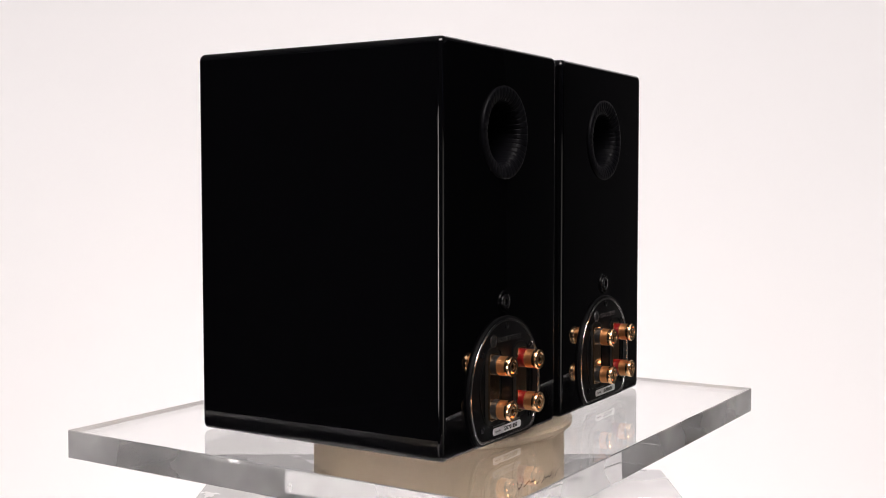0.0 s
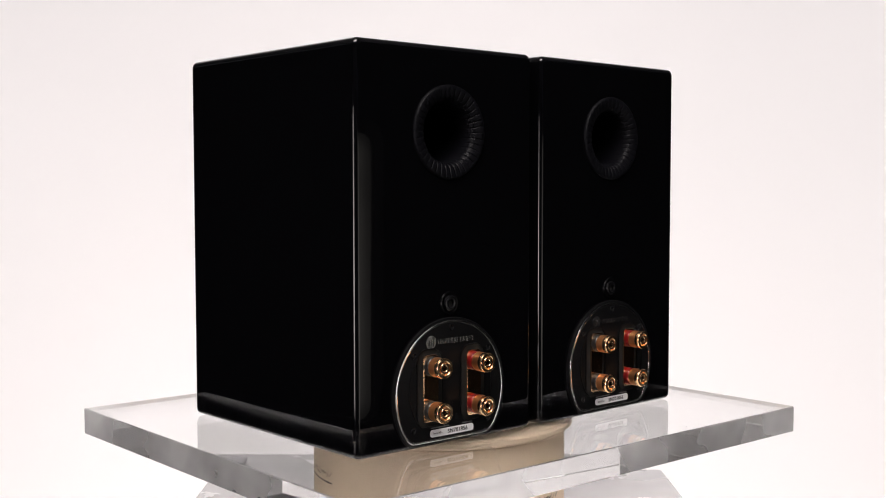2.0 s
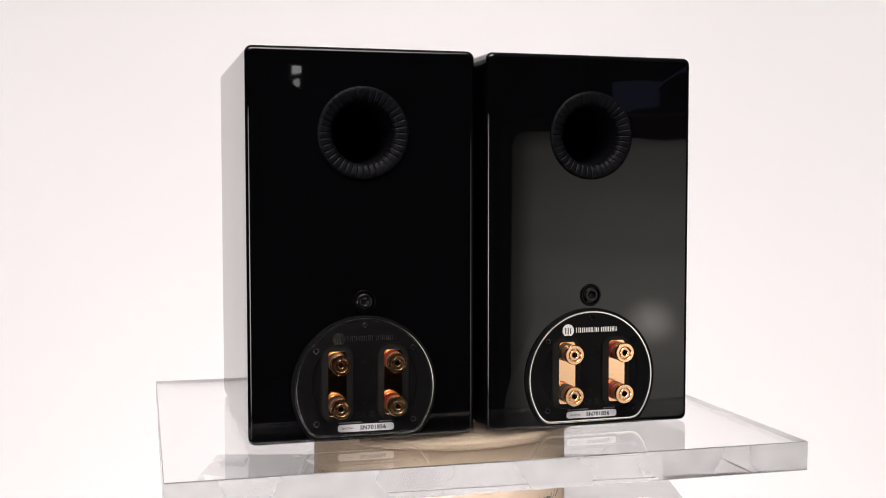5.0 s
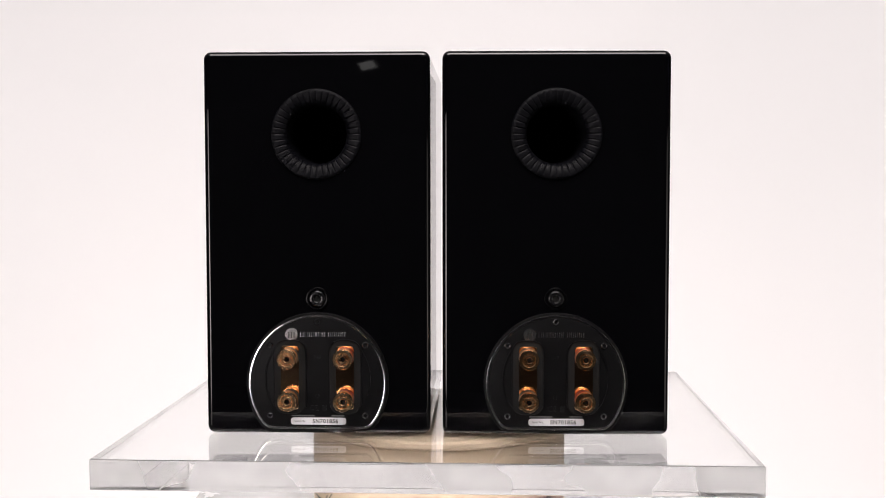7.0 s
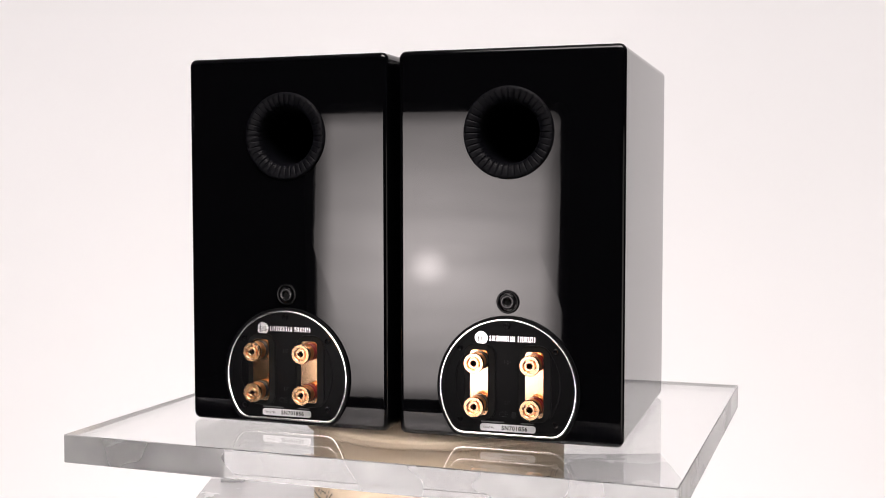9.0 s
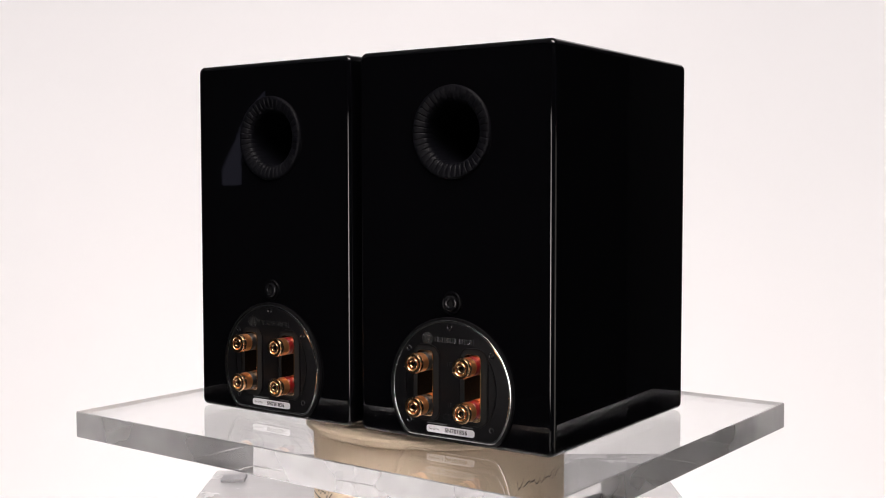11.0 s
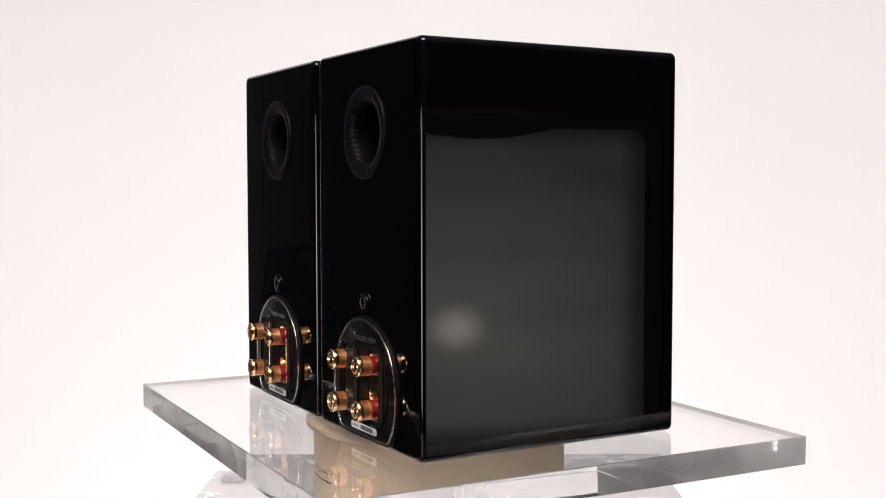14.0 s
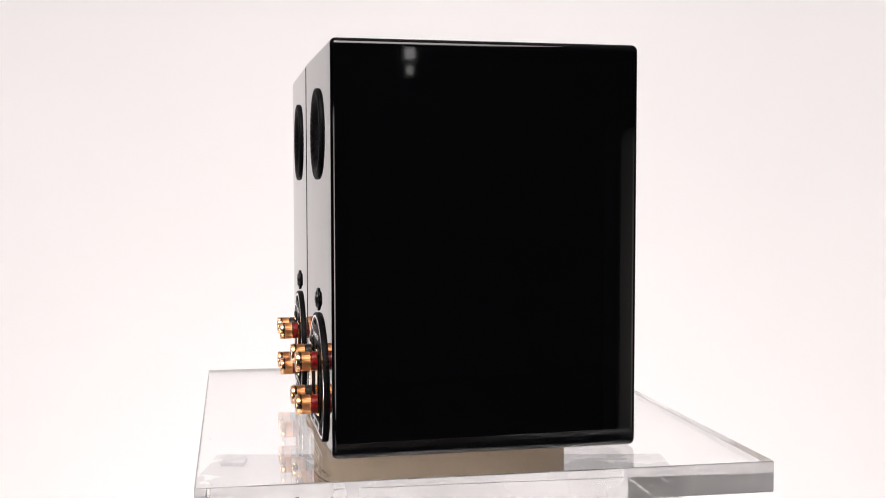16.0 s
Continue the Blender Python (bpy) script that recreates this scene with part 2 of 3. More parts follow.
def cut_circle(r, cz, floor, n=72, corner=0.006):
    """The outline of a disc about (0, cz) cut off flat at the height floor, with eased corners."""
    a0 = math.asin((floor - cz) / r)
    da = corner / r
    pts = []
    for i in range(n + 1):
        a = a0 + da + (math.pi - 2 * a0 - 2 * da) * i / n
        pts.append((r * math.cos(a), cz + r * math.sin(a)))
    xe = r * math.cos(a0)
    for sgn in (-1, 1):
        p0, p1, p2 = pts[-1] if sgn < 0 else (xe - corner, floor), (sgn * xe, floor), (-xe + corner, floor) if sgn < 0 else pts[0]
        for i in range(0 if sgn > 0 else 1, 5 if sgn < 0 else 4):
            u = i / 4
            pts.append(tuple((1 - u) ** 2 * a + 2 * u * (1 - u) * b + u * u * c for a, b, c in zip(p0, p1, p2)))
    return pts


def pill(w, h, cx, cz, n=12):
    """An upright outline with round ends."""
    pts = []
    for s, a0 in ((1, 0), (-1, math.pi)):
        for i in range(n + 1):
            a = a0 + math.pi * i / n
            pts.append((cx + w / 2 * math.cos(a), cz + s * (h / 2 - w / 2) + w / 2 * math.sin(a)))
    return pts


def rounded(w, h, r, cx=0.0, cz=0.0, n=5):
    pts = []
    for sx, sz, a0 in ((1, 1, 0), (-1, 1, 90), (-1, -1, 180), (1, -1, 270)):
        for i in range(n + 1):
            a = radians(a0 + 90 * i / n)
            pts.append((cx + sx * (w / 2 - r) + r * math.cos(a), cz + sz * (h / 2 - r) + r * math.sin(a)))
    return pts


def letters(text, size, mat, depth=0.00008, spread=1.0, bold=0.0):
    """Upright lettering that faces -y, as mesh data centred on its own middle."""
    cu = bpy.data.curves.new("lettering", "FONT")
    cu.body, cu.size, cu.extrude, cu.align_x, cu.align_y, cu.space_character = text, size, depth, "CENTER", "CENTER", spread
    cu.offset = bold
    ob = bpy.data.objects.new("lettering", cu)
    scene.collection.objects.link(ob)
    me = bpy.data.meshes.new_from_object(ob.evaluated_get(bpy.context.evaluated_depsgraph_get()))
    bpy.data.objects.remove(ob)
    me.transform(Matrix.Rotation(radians(90), 4, "X"))
    me.materials.clear()
    me.materials.append(mat)
    return me


# ---------------------------------------------------------------- studio
FLOOR_Z = -1.0


def studio():
    """A dark room round the white sweep."""
    x0, x1, y0, y1, z1, th = -5.0, 5.0, -5.8, 2.6, 2.2, 0.12
    h = z1 - FLOOR_Z
    zc = (z1 + FLOOR_Z) / 2
    tagged(part("wall_north", box(x1 - x0 + 2 * th, th, h, centre=((x0 + x1) / 2, y1 + th / 2, zc)), GREYWALL), "pale grey painted studio wall", "wall", kind="structure")
    # dark walls; the long ones carry an added, unseen band of high glowing panes
    length = {"wall_west": y1 - y0, "wall_east": y1 - y0, "wall_south": x1 - x0 + 2 * th}
    place = {"wall_west": pose(x0, (y0 + y1) / 2, 0, 0, 0, 90), "wall_east": pose(x1, (y0 + y1) / 2, 0, 0, 0, -90), "wall_south": pose((x0 + x1) / 2, y0, 0, 0, 0, 180)}
    for number, (name, lg) in enumerate(length.items()):
        z0, zt, mid, half = 1.3, 1.95, 1.6 if name == "wall_west" else -1.6, 2.3
        bm = bmesh.new()
        cells = [(-lg / 2, lg / 2, FLOOR_Z, z0), (-lg / 2, lg / 2, zt, z1), (-lg / 2, mid - half, z0, zt), (mid + half, lg / 2, z0, zt)]
        if name == "wall_south":
            cells = [(-lg / 2, lg / 2, FLOOR_Z, z1)]
        for a, b, c, d in cells:
            bmesh.ops.create_cube(bm, size=1, matrix=Matrix.Translation(((a + b) / 2, th / 2, (c + d) / 2)) @ Matrix.Diagonal((b - a, th, d - c, 1)))
        if name == "wall_south":
            tagged(part(name, bm, SLATEWALL, at=place[name]), "dark slate painted studio wall", "wall", kind="structure")
            continue
        tagged(part(name, bm, CHARCOAL, at=place[name]), "dark charcoal studio wall with an added band of glowing panes", "wall", kind="structure")
        glow_row = tagged(new("window_%d" % (number + 1)), "added high band of pale glowing panes", "window", kind="structure")
        glow_row.matrix_world = place[name] @ pose(mid, th / 2, (z0 + zt) / 2)
        n = 5
        w = 2 * half / n
        for k in range(n):
            part("pane", box(w - 0.05, 0.006, zt - z0 - 0.06, centre=(-half + (k + 0.5) * w, 0, 0)), BAND_GLOW, glow_row)
        for k in range(n + 1):
            part("mullion", box(0.05, 0.06, zt - z0, 0.004, centre=(min(max(-half + k * w, -half + 0.025), half - 0.025), 0, 0)), WHITEMETAL, glow_row)
        for sg in (-1, 1):
            part("window_frame", box(2 * half - 0.05, 0.055, 0.03, 0.004, centre=(0, 0, sg * ((zt - z0) / 2 - 0.015))), WHITEMETAL, glow_row)
    # a dim bluish wall panel beside dark equipment
    board_at = tagged(new("light_panel"), "dim bluish illuminated wall panel with a dark object before it", "light panel")
    board_at.location = (x1 - 0.02, -4.9, 0.86)
    part("screen", box(0.02, 1.3, 0.27, 0.004), glow("panel_glow", (0.5, 0.55, 1.0), 0.17), board_at)
    part("shade", box(0.02, 0.42, 0.2, 0.008, centre=(-0.022, 0.15, -0.035)), CHARCOAL, board_at)
    tagged(part("floor", box(x1 - x0 + 2 * th, y1 - y0 + 2 * th, 0.1, centre=((x0 + x1) / 2, (y0 + y1) / 2, FLOOR_Z - 0.05)), FLOORGREY),
           "dark grey studio floor", "floor", kind="structure")
    tagged(part("ceiling", box(x1 - x0 + 2 * th, y1 - y0 + 2 * th, 0.1, centre=((x0 + x1) / 2, (y0 + y1) / 2, z1 + 0.05)), CEILGREY),
           "plain grey studio ceiling", "ceiling", kind="structure")
    # white paper sweep: a wall that curves forward into the floor
    prof = [(1.55, 1.75), (1.55, -0.45)] + [(1.55 - 0.5 * (1 - math.cos(radians(a))), -0.45 - 0.5 * math.sin(radians(a))) for a in range(10, 91, 10)] + [(0.2, -0.95)]
    bm = bmesh.new()
    xl, xr = -1.44, 1.32
    back = [(1.555, 1.75), (1.555, -0.45)] + [(1.55 - 0.5 + 0.505 * math.cos(radians(a)), -0.45 - 0.505 * math.sin(radians(a))) for a in range(10, 91, 10)] + [(0.2, -0.955)]
    ring = prof + back[::-1]
    ends = [[bm.verts.new((x, y, z)) for y, z in ring] for x in (xl, xr)]
    for i in range(len(ring)):
        j = (i + 1) % len(ring)
        bm.faces.new((ends[0][i], ends[1][i], ends[1][j], ends[0][j]))
    for i in range(len(prof) - 1):
        j = len(ring) - 1 - i
        for e in ends:
            bm.faces.new((e[i], e[i + 1], e[j - 1], e[j]))
    tagged(part("backdrop", bm, BACKDROP), "plain white seamless paper backdrop sweep", "backdrop", kind="structure")


studio()


def softbox(near, far, z0, z1, strength, hot, hot_size, spot, name_colour, label):
    """A rectangular softbox on a stand: glowing diffuser, fabric rim and shell, bracket, pole and three legs."""
    a, b = Vector((*near, 0)), Vector((*far, 0))
    mid = (a + b) / 2
    w, h, zc = (b - a).length, z1 - z0, (z0 + z1) / 2
    inward = Vector((-mid.x, -mid.y, 0)).normalized()
    along = (b - a).normalized()
    normal = Vector((-along.y, along.x, 0))
    if normal.dot(inward) < 0:
        normal = -normal
    rot = Matrix((( -normal.y, -normal.x, 0), (normal.x, -normal.y, 0), (0, 0, 1))).to_4x4()
    # local -y points along normal
    thing = tagged(new("softbox"), label, "softbox", group="softboxes")
    thing.matrix_world = Matrix.Translation((mid.x, mid.y, FLOOR_Z)) @ rot
    zl = zc - FLOOR_Z
    sx, sz = spot
    part("diffuser", plate(rounded(w - 0.02, h - 0.02, 0.022, -sx, -sz), 0.004, 0.0, 0), glow("diffuser_" + name_colour, (1.0, 0.905, 0.895) if name_colour == "left" else (1.0, 0.93, 0.86), strength, hot, hot_size, ((w - 0.02) / 2, (h - 0.02) / 2), (sx, sz)),
         thing, "white translucent diffuser glowing round its bulb", at=pose(sx, 0, zl + sz))
    part("rim", band(rounded(w + 0.02, h + 0.02, 0.035, 0, 0), rounded(w - 0.02, h - 0.02, 0.022, 0, 0), 0.02, -0.012), FABRIC, thing, at=pose(0, 0, zl))
    bm = bmesh.new()
    o = [bm.verts.new((x, 0.021, z)) for x, z in rounded(w + 0.016, h + 0.016, 0.035)]
    i = [bm.verts.new((x, 0.32, z)) for x, z in rounded(0.14, 0.14, 0.05)]
    for k in range(len(o)):
        bm.faces.new((o[k], o[(k + 1) % len(o)], i[(k + 1) % len(o)], i[k]))
    bm.faces.new(i)
    part("shell", bm, FABRIC, thing, at=pose(0, 0, zl))
    part("lamp_head", lathe([(0, 0.09), (0.05, 0.09), (0.055, 0.08), (0.055, -0.07), (0.045, -0.085), (0, -0.085)], 32), STEEL, thing, at=pose(0, 0.41, zl))
    bm = bmesh.new()
    bmesh.ops.create_cone(bm, cap_ends=True, segments=16, radius1=0.014, radius2=0.012, depth=zl - 0.055)
    part("pole", bm, STEEL, thing, at=pose(0, 0.41, (zl - 0.055) / 2))
    for k in range(3):
        bm = bmesh.new()
        bmesh.ops.create_cone(bm, cap_ends=True, segments=10, radius1=0.009, radius2=0.009, depth=0.52)
        part("leg", bm, STEEL, thing, at=pose(0, 0.41, 0.16, 0, 0, 120 * k + 60) @ pose(0.2, 0, 0, 0, -55 + 180, 0))
    return thing


softbox((-0.597, -1.377), (-1.113, -1.097), -0.245, 0.36, 6.8, 7.5, 0.055, (0.0, -0.02), "left",
        "large black softbox with bright white diffuser on a stand")
softbox((0.536, -0.784), (0.904, -0.397), -0.178, 0.295, 0.8, 2.2, 0.05, (0.03, -0.06), "right",
        "black softbox with dimmer white diffuser on a stand")



def drape():
    """A maroon cloth laid over the top edge of the dimmer softbox."""
    a, b = Vector((0.556, -0.763, 0)), Vector((0.899, -0.402, 0))
    along = (b - a).normalized()
    normal = Vector((-along.y, along.x, 0))
    bm = bmesh.new()
    rows = []
    n = 24
    for k in range(n + 1):
        u = k / n
        hang = 0.002 + 0.024 * math.sin(math.pi * (0.04 + u * 0.92)) + 0.0006 * math.sin(u * 31)
        p = a + along * (0.10 + 0.27 * u)
        line = [(0.018, -hang), (0.018, 0.008), (0.012, 0.0135), (-0.02, 0.0135), (-0.025, 0.009), (-0.025, -hang * 0.7)]
        rows.append([bm.verts.new(p + normal * d + Vector((0, 0, 0.295 + h))) for d, h in line + [(d * 1.12, h + 0.002) for d, h in reversed(line)]])
    m = len(rows[0])
    for r, q in zip(rows, rows[1:]):
        for k in range(m):
            bm.faces.new((r[k], r[(k + 1) % m], q[(k + 1) % m], q[k]))
    tagged(part("maroon_cloth", bm, MAROON), "maroon cloth draped over the softbox rim", "cloth")


drape()


def water_cooler():
    """A cooler with a ribbed blue bottle, aside in the dark."""
    thing = tagged(new("water_cooler"), "dark water cooler with a ribbed blue bottle", "water cooler")
    thing.location = (-1.62, 1.22, FLOOR_Z)
    part("body", box(0.31, 0.31, 0.66, 0.02, centre=(0, 0, 0.33)), FABRIC, thing)
    prof = [(0, 0), (0.05, 0), (0.05, 0.04), (0.12, 0.08)]
    for k in range(4):
        prof += [(0.134, 0.10 + 0.035 * k), (0.134, 0.118 + 0.035 * k), (0.128, 0.123 + 0.035 * k), (0.128, 0.13 + 0.035 * k)]
    prof += [(0.134, 0.25), (0.134, 0.345), (0.12, 0.375), (0.06, 0.385), (0, 0.385)]
    bm = lathe(prof, 40)
    bmesh.ops.rotate(bm, verts=bm.verts[:], matrix=Matrix.Rotation(radians(-90), 3, "X"))
    part("bottle", bm, BOTTLE, thing, "translucent blue ribbed water bottle", at=pose(0, 0, 0.66))


water_cooler()


def wall_light(at, w, h, strength):
    """A small bulkhead light on a wall."""
    thing = tagged(new("wall_light"), "small white wall light, switched on", "wall light", group="wall lights")
    thing.matrix_world = at
    part("housing", box(w + 0.03, 0.04, h + 0.03, 0.006, centre=(0, 0.02, 0)), WHITEMETAL, thing)
    part("lens", box(w, 0.02, h, 0.006, centre=(0, 0.05, 0)), glow("wall_light_glow", (1.0, 0.97, 0.95), strength), thing)


wall_light(pose(-0.86, -5.8, 1.0, 0, -20, 0), 0.09, 0.07, 1.1)
wall_light(pose(2.31, -5.8, 0.985), 0.055, 0.06, 4.0)
wall_light(pose(2.31, -5.8, 0.885), 0.035, 0.05, 3.0)
wall_light(pose(-5.0, -3.02, 0.555, 0, 0, -90), 0.34, 0.09, 2.4)


def slanted_panel():
    """A dim bluish pane under a stair, on the west wall."""
    thing = tagged(new("light_panel"), "dim bluish slanted pane under a dark stair", "light panel")
    thing.matrix_world = pose(-5.0, -0.65, 0.2, 0, 0, 90)
    part("screen", plate([(-0.13, 0.5), (-0.13, 0.19), (0.0, 0.19), (0.0, 0.0), (0.13, 0.0), (0.13, 0.08)], -0.002, -0.02), glow("stair_glow", (0.72, 0.7, 1.0), 0.22), thing)


slanted_panel()

# ---------------------------------------------------------------- plinth and turntable
PLINTH_TOP = -0.1240


def plinth():
    thing = tagged(new("display_plinth"), "white laminate display plinth with a square top", "plinth")
    thing.location = (0, 0, FLOOR_Z)
    h = PLINTH_TOP - FLOOR_Z
    part("body", box(0.47, 0.47, h - 0.03, 0.003, centre=(0, 0, (h - 0.03) / 2)), PLINTH, thing)
    part("top", box(0.516, 0.516, 0.03, 0.004, centre=(0, 0, h - 0.015)), PLINTH, thing)


def felt_pad():
    ob = part("felt_pad", box(0.026, 0.024, 0.004, 0.001), PADGREY)
    ob.location = (-0.229, 0.212, PLINTH_TOP + 0.002)
    tagged(ob, "small grey felt pad on the white plinth", "pad")


def scribble(r, a0, a1, z, amp):
    """A line of handwriting round the drum, too small to read: a thin raised stroke."""
    bm = bmesh.new()
    last = None
    n = 170
    for i in range(n + 1):
        u = i / n
        a = radians(a0 + (a1 - a0) * u + 0.7 * math.sin(u * 60 + 1))
        zz = z + amp * (0.55 + 0.45 * math.sin(u * 17)) * math.sin(u * 60 + 0.6 * math.sin(u * 9))
        p = Vector((r * math.cos(a), r * math.sin(a), zz))
        row = [bm.verts.new(p + Vector((0, 0, s * 0.0006))) for s in (-1, 1)]
        if last:
            bm.faces.new((last[0], row[0], row[1], last[1]))
        last = row
    return bm


def turntable():
    """The round wooden drum that turns the acrylic board."""
    thing = tagged(new("turntable"), "round pale wooden turntable drum under the acrylic board", "turntable")
    thing.location = (0, 0, PLINTH_TOP)
    h = -0.0325 - PLINTH_TOP
    body = lathe([(0, 0), (0.113, 0), (0.1155, 0.002), (0.1155, h - 0.002), (0.113, h), (0, h)], 96)
    bmesh.ops.rotate(body, verts=body.verts[:], matrix=Matrix.Rotation(radians(-90), 3, "X"))
    part("drum", body, WOOD, thing)
    top = lathe([(0, 0), (0.120, 0), (0.1225, 0.002), (0.1225, 0.0055), (0.120, 0.0075), (0, 0.0075)], 96)
    bmesh.ops.rotate(top, verts=top.verts[:], matrix=Matrix.Rotation(radians(-90), 3, "X"))
    disc = part("platter", top, WOOD, thing, "thin round wooden platter", at=pose(0, 0, h + 0.0003))
    part("lettering", scribble(0.1157, 192, 217, 0.0595, 0.0042), PRINT, thing, "dark handwriting-like lettering")
    part("lettering", scribble(0.1157, 190, 217, 0.0515, 0.0004), PRINT, thing)
    part("lettering", scribble(0.1157, 304, 336, 0.0575, 0.0042), PRINT, thing, "dark handwriting-like lettering")
    return disc, h + 0.0003


plinth()
felt_pad()
PLATTER, PLATTER_Z = turntable()


def board():
    ob = part("acrylic_board", box(0.502, 0.4224, 0.0235, 0.0007, 1, centre=(-0.001, -0.0027, -0.01205)), ACRYLIC, smooth=20)
    ob.data.materials.append(ACRYLIC_EDGE)
    ob.data.materials.append(ACRYLIC_CHAMFER)
    for f in ob.data.polygons:
        straight = max(abs(c) for c in f.normal) > 0.99
        f.material_index = (1 if abs(f.normal.z) < 0.2 else 0) if straight else 2
        f.use_smooth = False
    ob.visible_shadow = False
    rng = random.Random(11)
    bm = bmesh.new()
    for k in range(30):
        x, y, r = rng.uniform(-0.245, 0.243), rng.uniform(-0.21, 0.2), rng.choice((0.0003, 0.0004, 0.0005, 0.0007))
        bmesh.ops.create_icosphere(bm, subdivisions=1, radius=r, matrix=pose(x, y, r * 0.3) @ Matrix.Diagonal((1.4, 1, 0.6, 1)))
    tagged(part("dust", bm, DUST, ob, "specks of dust"), kind="stuff")
    return tagged(ob, "thick clear acrylic board with polished edges on the turntable", "board")


BOARD = board()

# ---------------------------------------------------------------- loudspeakers
W, D, H = 0.1845, 0.2385, 0.3125
PORT_Z, BOLT_Z = 0.2456, 0.1117


def cabinet():
    """A lacquered box with rounded edges and a round hole in its back for the port."""
    bm = bmesh.new()
    r = 0.0042
    steps = [(r * (1 - math.cos(radians(a))), r * (1 - math.sin(radians(a)))) for a in (90, 68, 45, 22, 0)]
    # (inset, depth) from the back face to the front face
    prof = [(i, d) for i, d in steps] + [(i, D - d) for i, d in reversed(steps)]
    rings = [[bm.verts.new((x, y, z)) for x, z in rounded(W - 2 * i, H - 2 * i, max(0.0032, 0.006 - i), 0, H / 2, 6)] for i, y in prof]
    n = len(rings[0])
    for a, b in zip(rings, rings[1:]):
        for k in range(n):
            bm.faces.new((a[k], a[(k + 1) % n], b[(k + 1) % n], b[k]))
    bm.faces.new(rings[-1])
    hole = [bm.verts.new((0.034 * math.cos(2 * math.pi * k / 64), 0, PORT_Z + 0.034 * math.sin(2 * math.pi * k / 64))) for k in range(64)]
    edges = [bm.edges.new((hole[k], hole[(k + 1) % 64])) for k in range(64)]
    outer = [bm.edges.get((rings[0][k], rings[0][(k + 1) % n])) for k in range(n)]
    bmesh.ops.triangle_fill(bm, use_beauty=True, use_dissolve=False, edges=edges + outer)
    return bm


def port():
    """A flared reflex port with radial ribs."""
    prof = [(0.0345, -0.004), (0.0364, -0.002), (0.0368, 0.0008), (0.0364, 0.0018), (0.0352, 0.0024), (0.0335, 0.0025), (0.0315, 0.0022), (0.0295, 0.0017),
            (0.0276, 0.0010), (0.0258, -0.0002), (0.0246, -0.0024), (0.0240, -0.0055), (0.0237, -0.012), (0.0233, -0.03), (0.0230, -0.11), (0, -0.11)]
    ribs = 40

    def groove(i, k):
        d = (1.0, 0.15, 0, 0, 0, 0, 0, 0.15)[i % 8]
        if 4 <= k <= 11:
            return (0.0002 * d, -0.0005 * d)
        return (0, 0)

    return lathe(prof, ribs * 8, groove)


def post(parent, x, z, ring):
    """A gold binding post: coloured collar, knurled barrel and a hollow tip."""
    p = part("binding_post", MESH["barrel"], GOLD, parent, "gold binding post with hollow tip", at=pose(x, -0.0046, z))
    part("collar", MESH["red_collar" if ring else "black_collar"], None, p, "red insulating collar" if ring else "dark insulating collar")
    part("socket", MESH["socket"], None, p)


def knurl(i, k):
    return (-0.00022 if i % 2 and 2 <= k <= 3 else 0, 0)


MESH = {}
MESH["barrel"] = finish("barrel", lathe([(0.0042, 0.0045), (0.0072, 0.0045), (0.0077, 0.0052), (0.0077, 0.0120), (0.0079, 0.0128), (0.0081, 0.0136),
                                         (0.0081, 0.0157), (0.0077, 0.0165), (0.0057, 0.0165), (0.0053, 0.0161), (0.0053, 0.0130),
                                         (0.0043, 0.0130), (0.0043, 0.0160), (0.0040, 0.0163), (0.0027, 0.0163), (0.0023, 0.0159), (0.0023, 0.007), (0, 0.007)], 60, knurl), GOLD, 28)
MESH["barrel"].materials.append(KNURLED)
for f in MESH["barrel"].polygons:
    if abs(f.normal.y) < 0.3 and math.hypot(f.center.x, f.center.z) > 0.0068 and -f.center.y < 0.0125:
        f.material_index = 1
for key, mat in (("red_collar", RED), ("black_collar", BLACKRING)):
    MESH[key] = finish("collar", lathe([(0.003, -0.001), (0.0073, -0.001), (0.0076, 0), (0.0076, 0.0040), (0.0071, 0.0046), (0.003, 0.0046)], 40), mat)
# a near-black disc paints the shade inside the hollow tip
MESH["socket"] = finish("socket", lathe([(0, 0.0120), (0.00205, 0.0120), (0.00205, 0.0124), (0, 0.0124)], 24), DARK)
MESH["strap"] = finish("link_plate", plate(rounded(0.0148, 0.0525, 0.0028, n=2), 0.0, -0.0015, edge=0.0004), STRAP, 18)
MESH["serial"] = letters("SN701856", 0.0046, PRINT, spread=1.1, bold=0.00012)
MESH["serial_no"] = letters("Serial No.", 0.0024, GREYPRINT)
MESH["ce"] = letters("CE", 0.0062, EMBOSS, 0.00015)
MESH["hf"] = letters("HF", 0.0046, EMBOSS, 0.00015)
MESH["lf"] = letters("LF", 0.0046, EMBOSS, 0.00015)
MESH["screw"] = finish("screw", lathe([(0.0026, -0.0002), (0.0026, 0.0004), (0.0021, 0.0006), (0.0013, 0.0003), (0.0011, -0.0006), (0, -0.0006)], 24), BOLT)


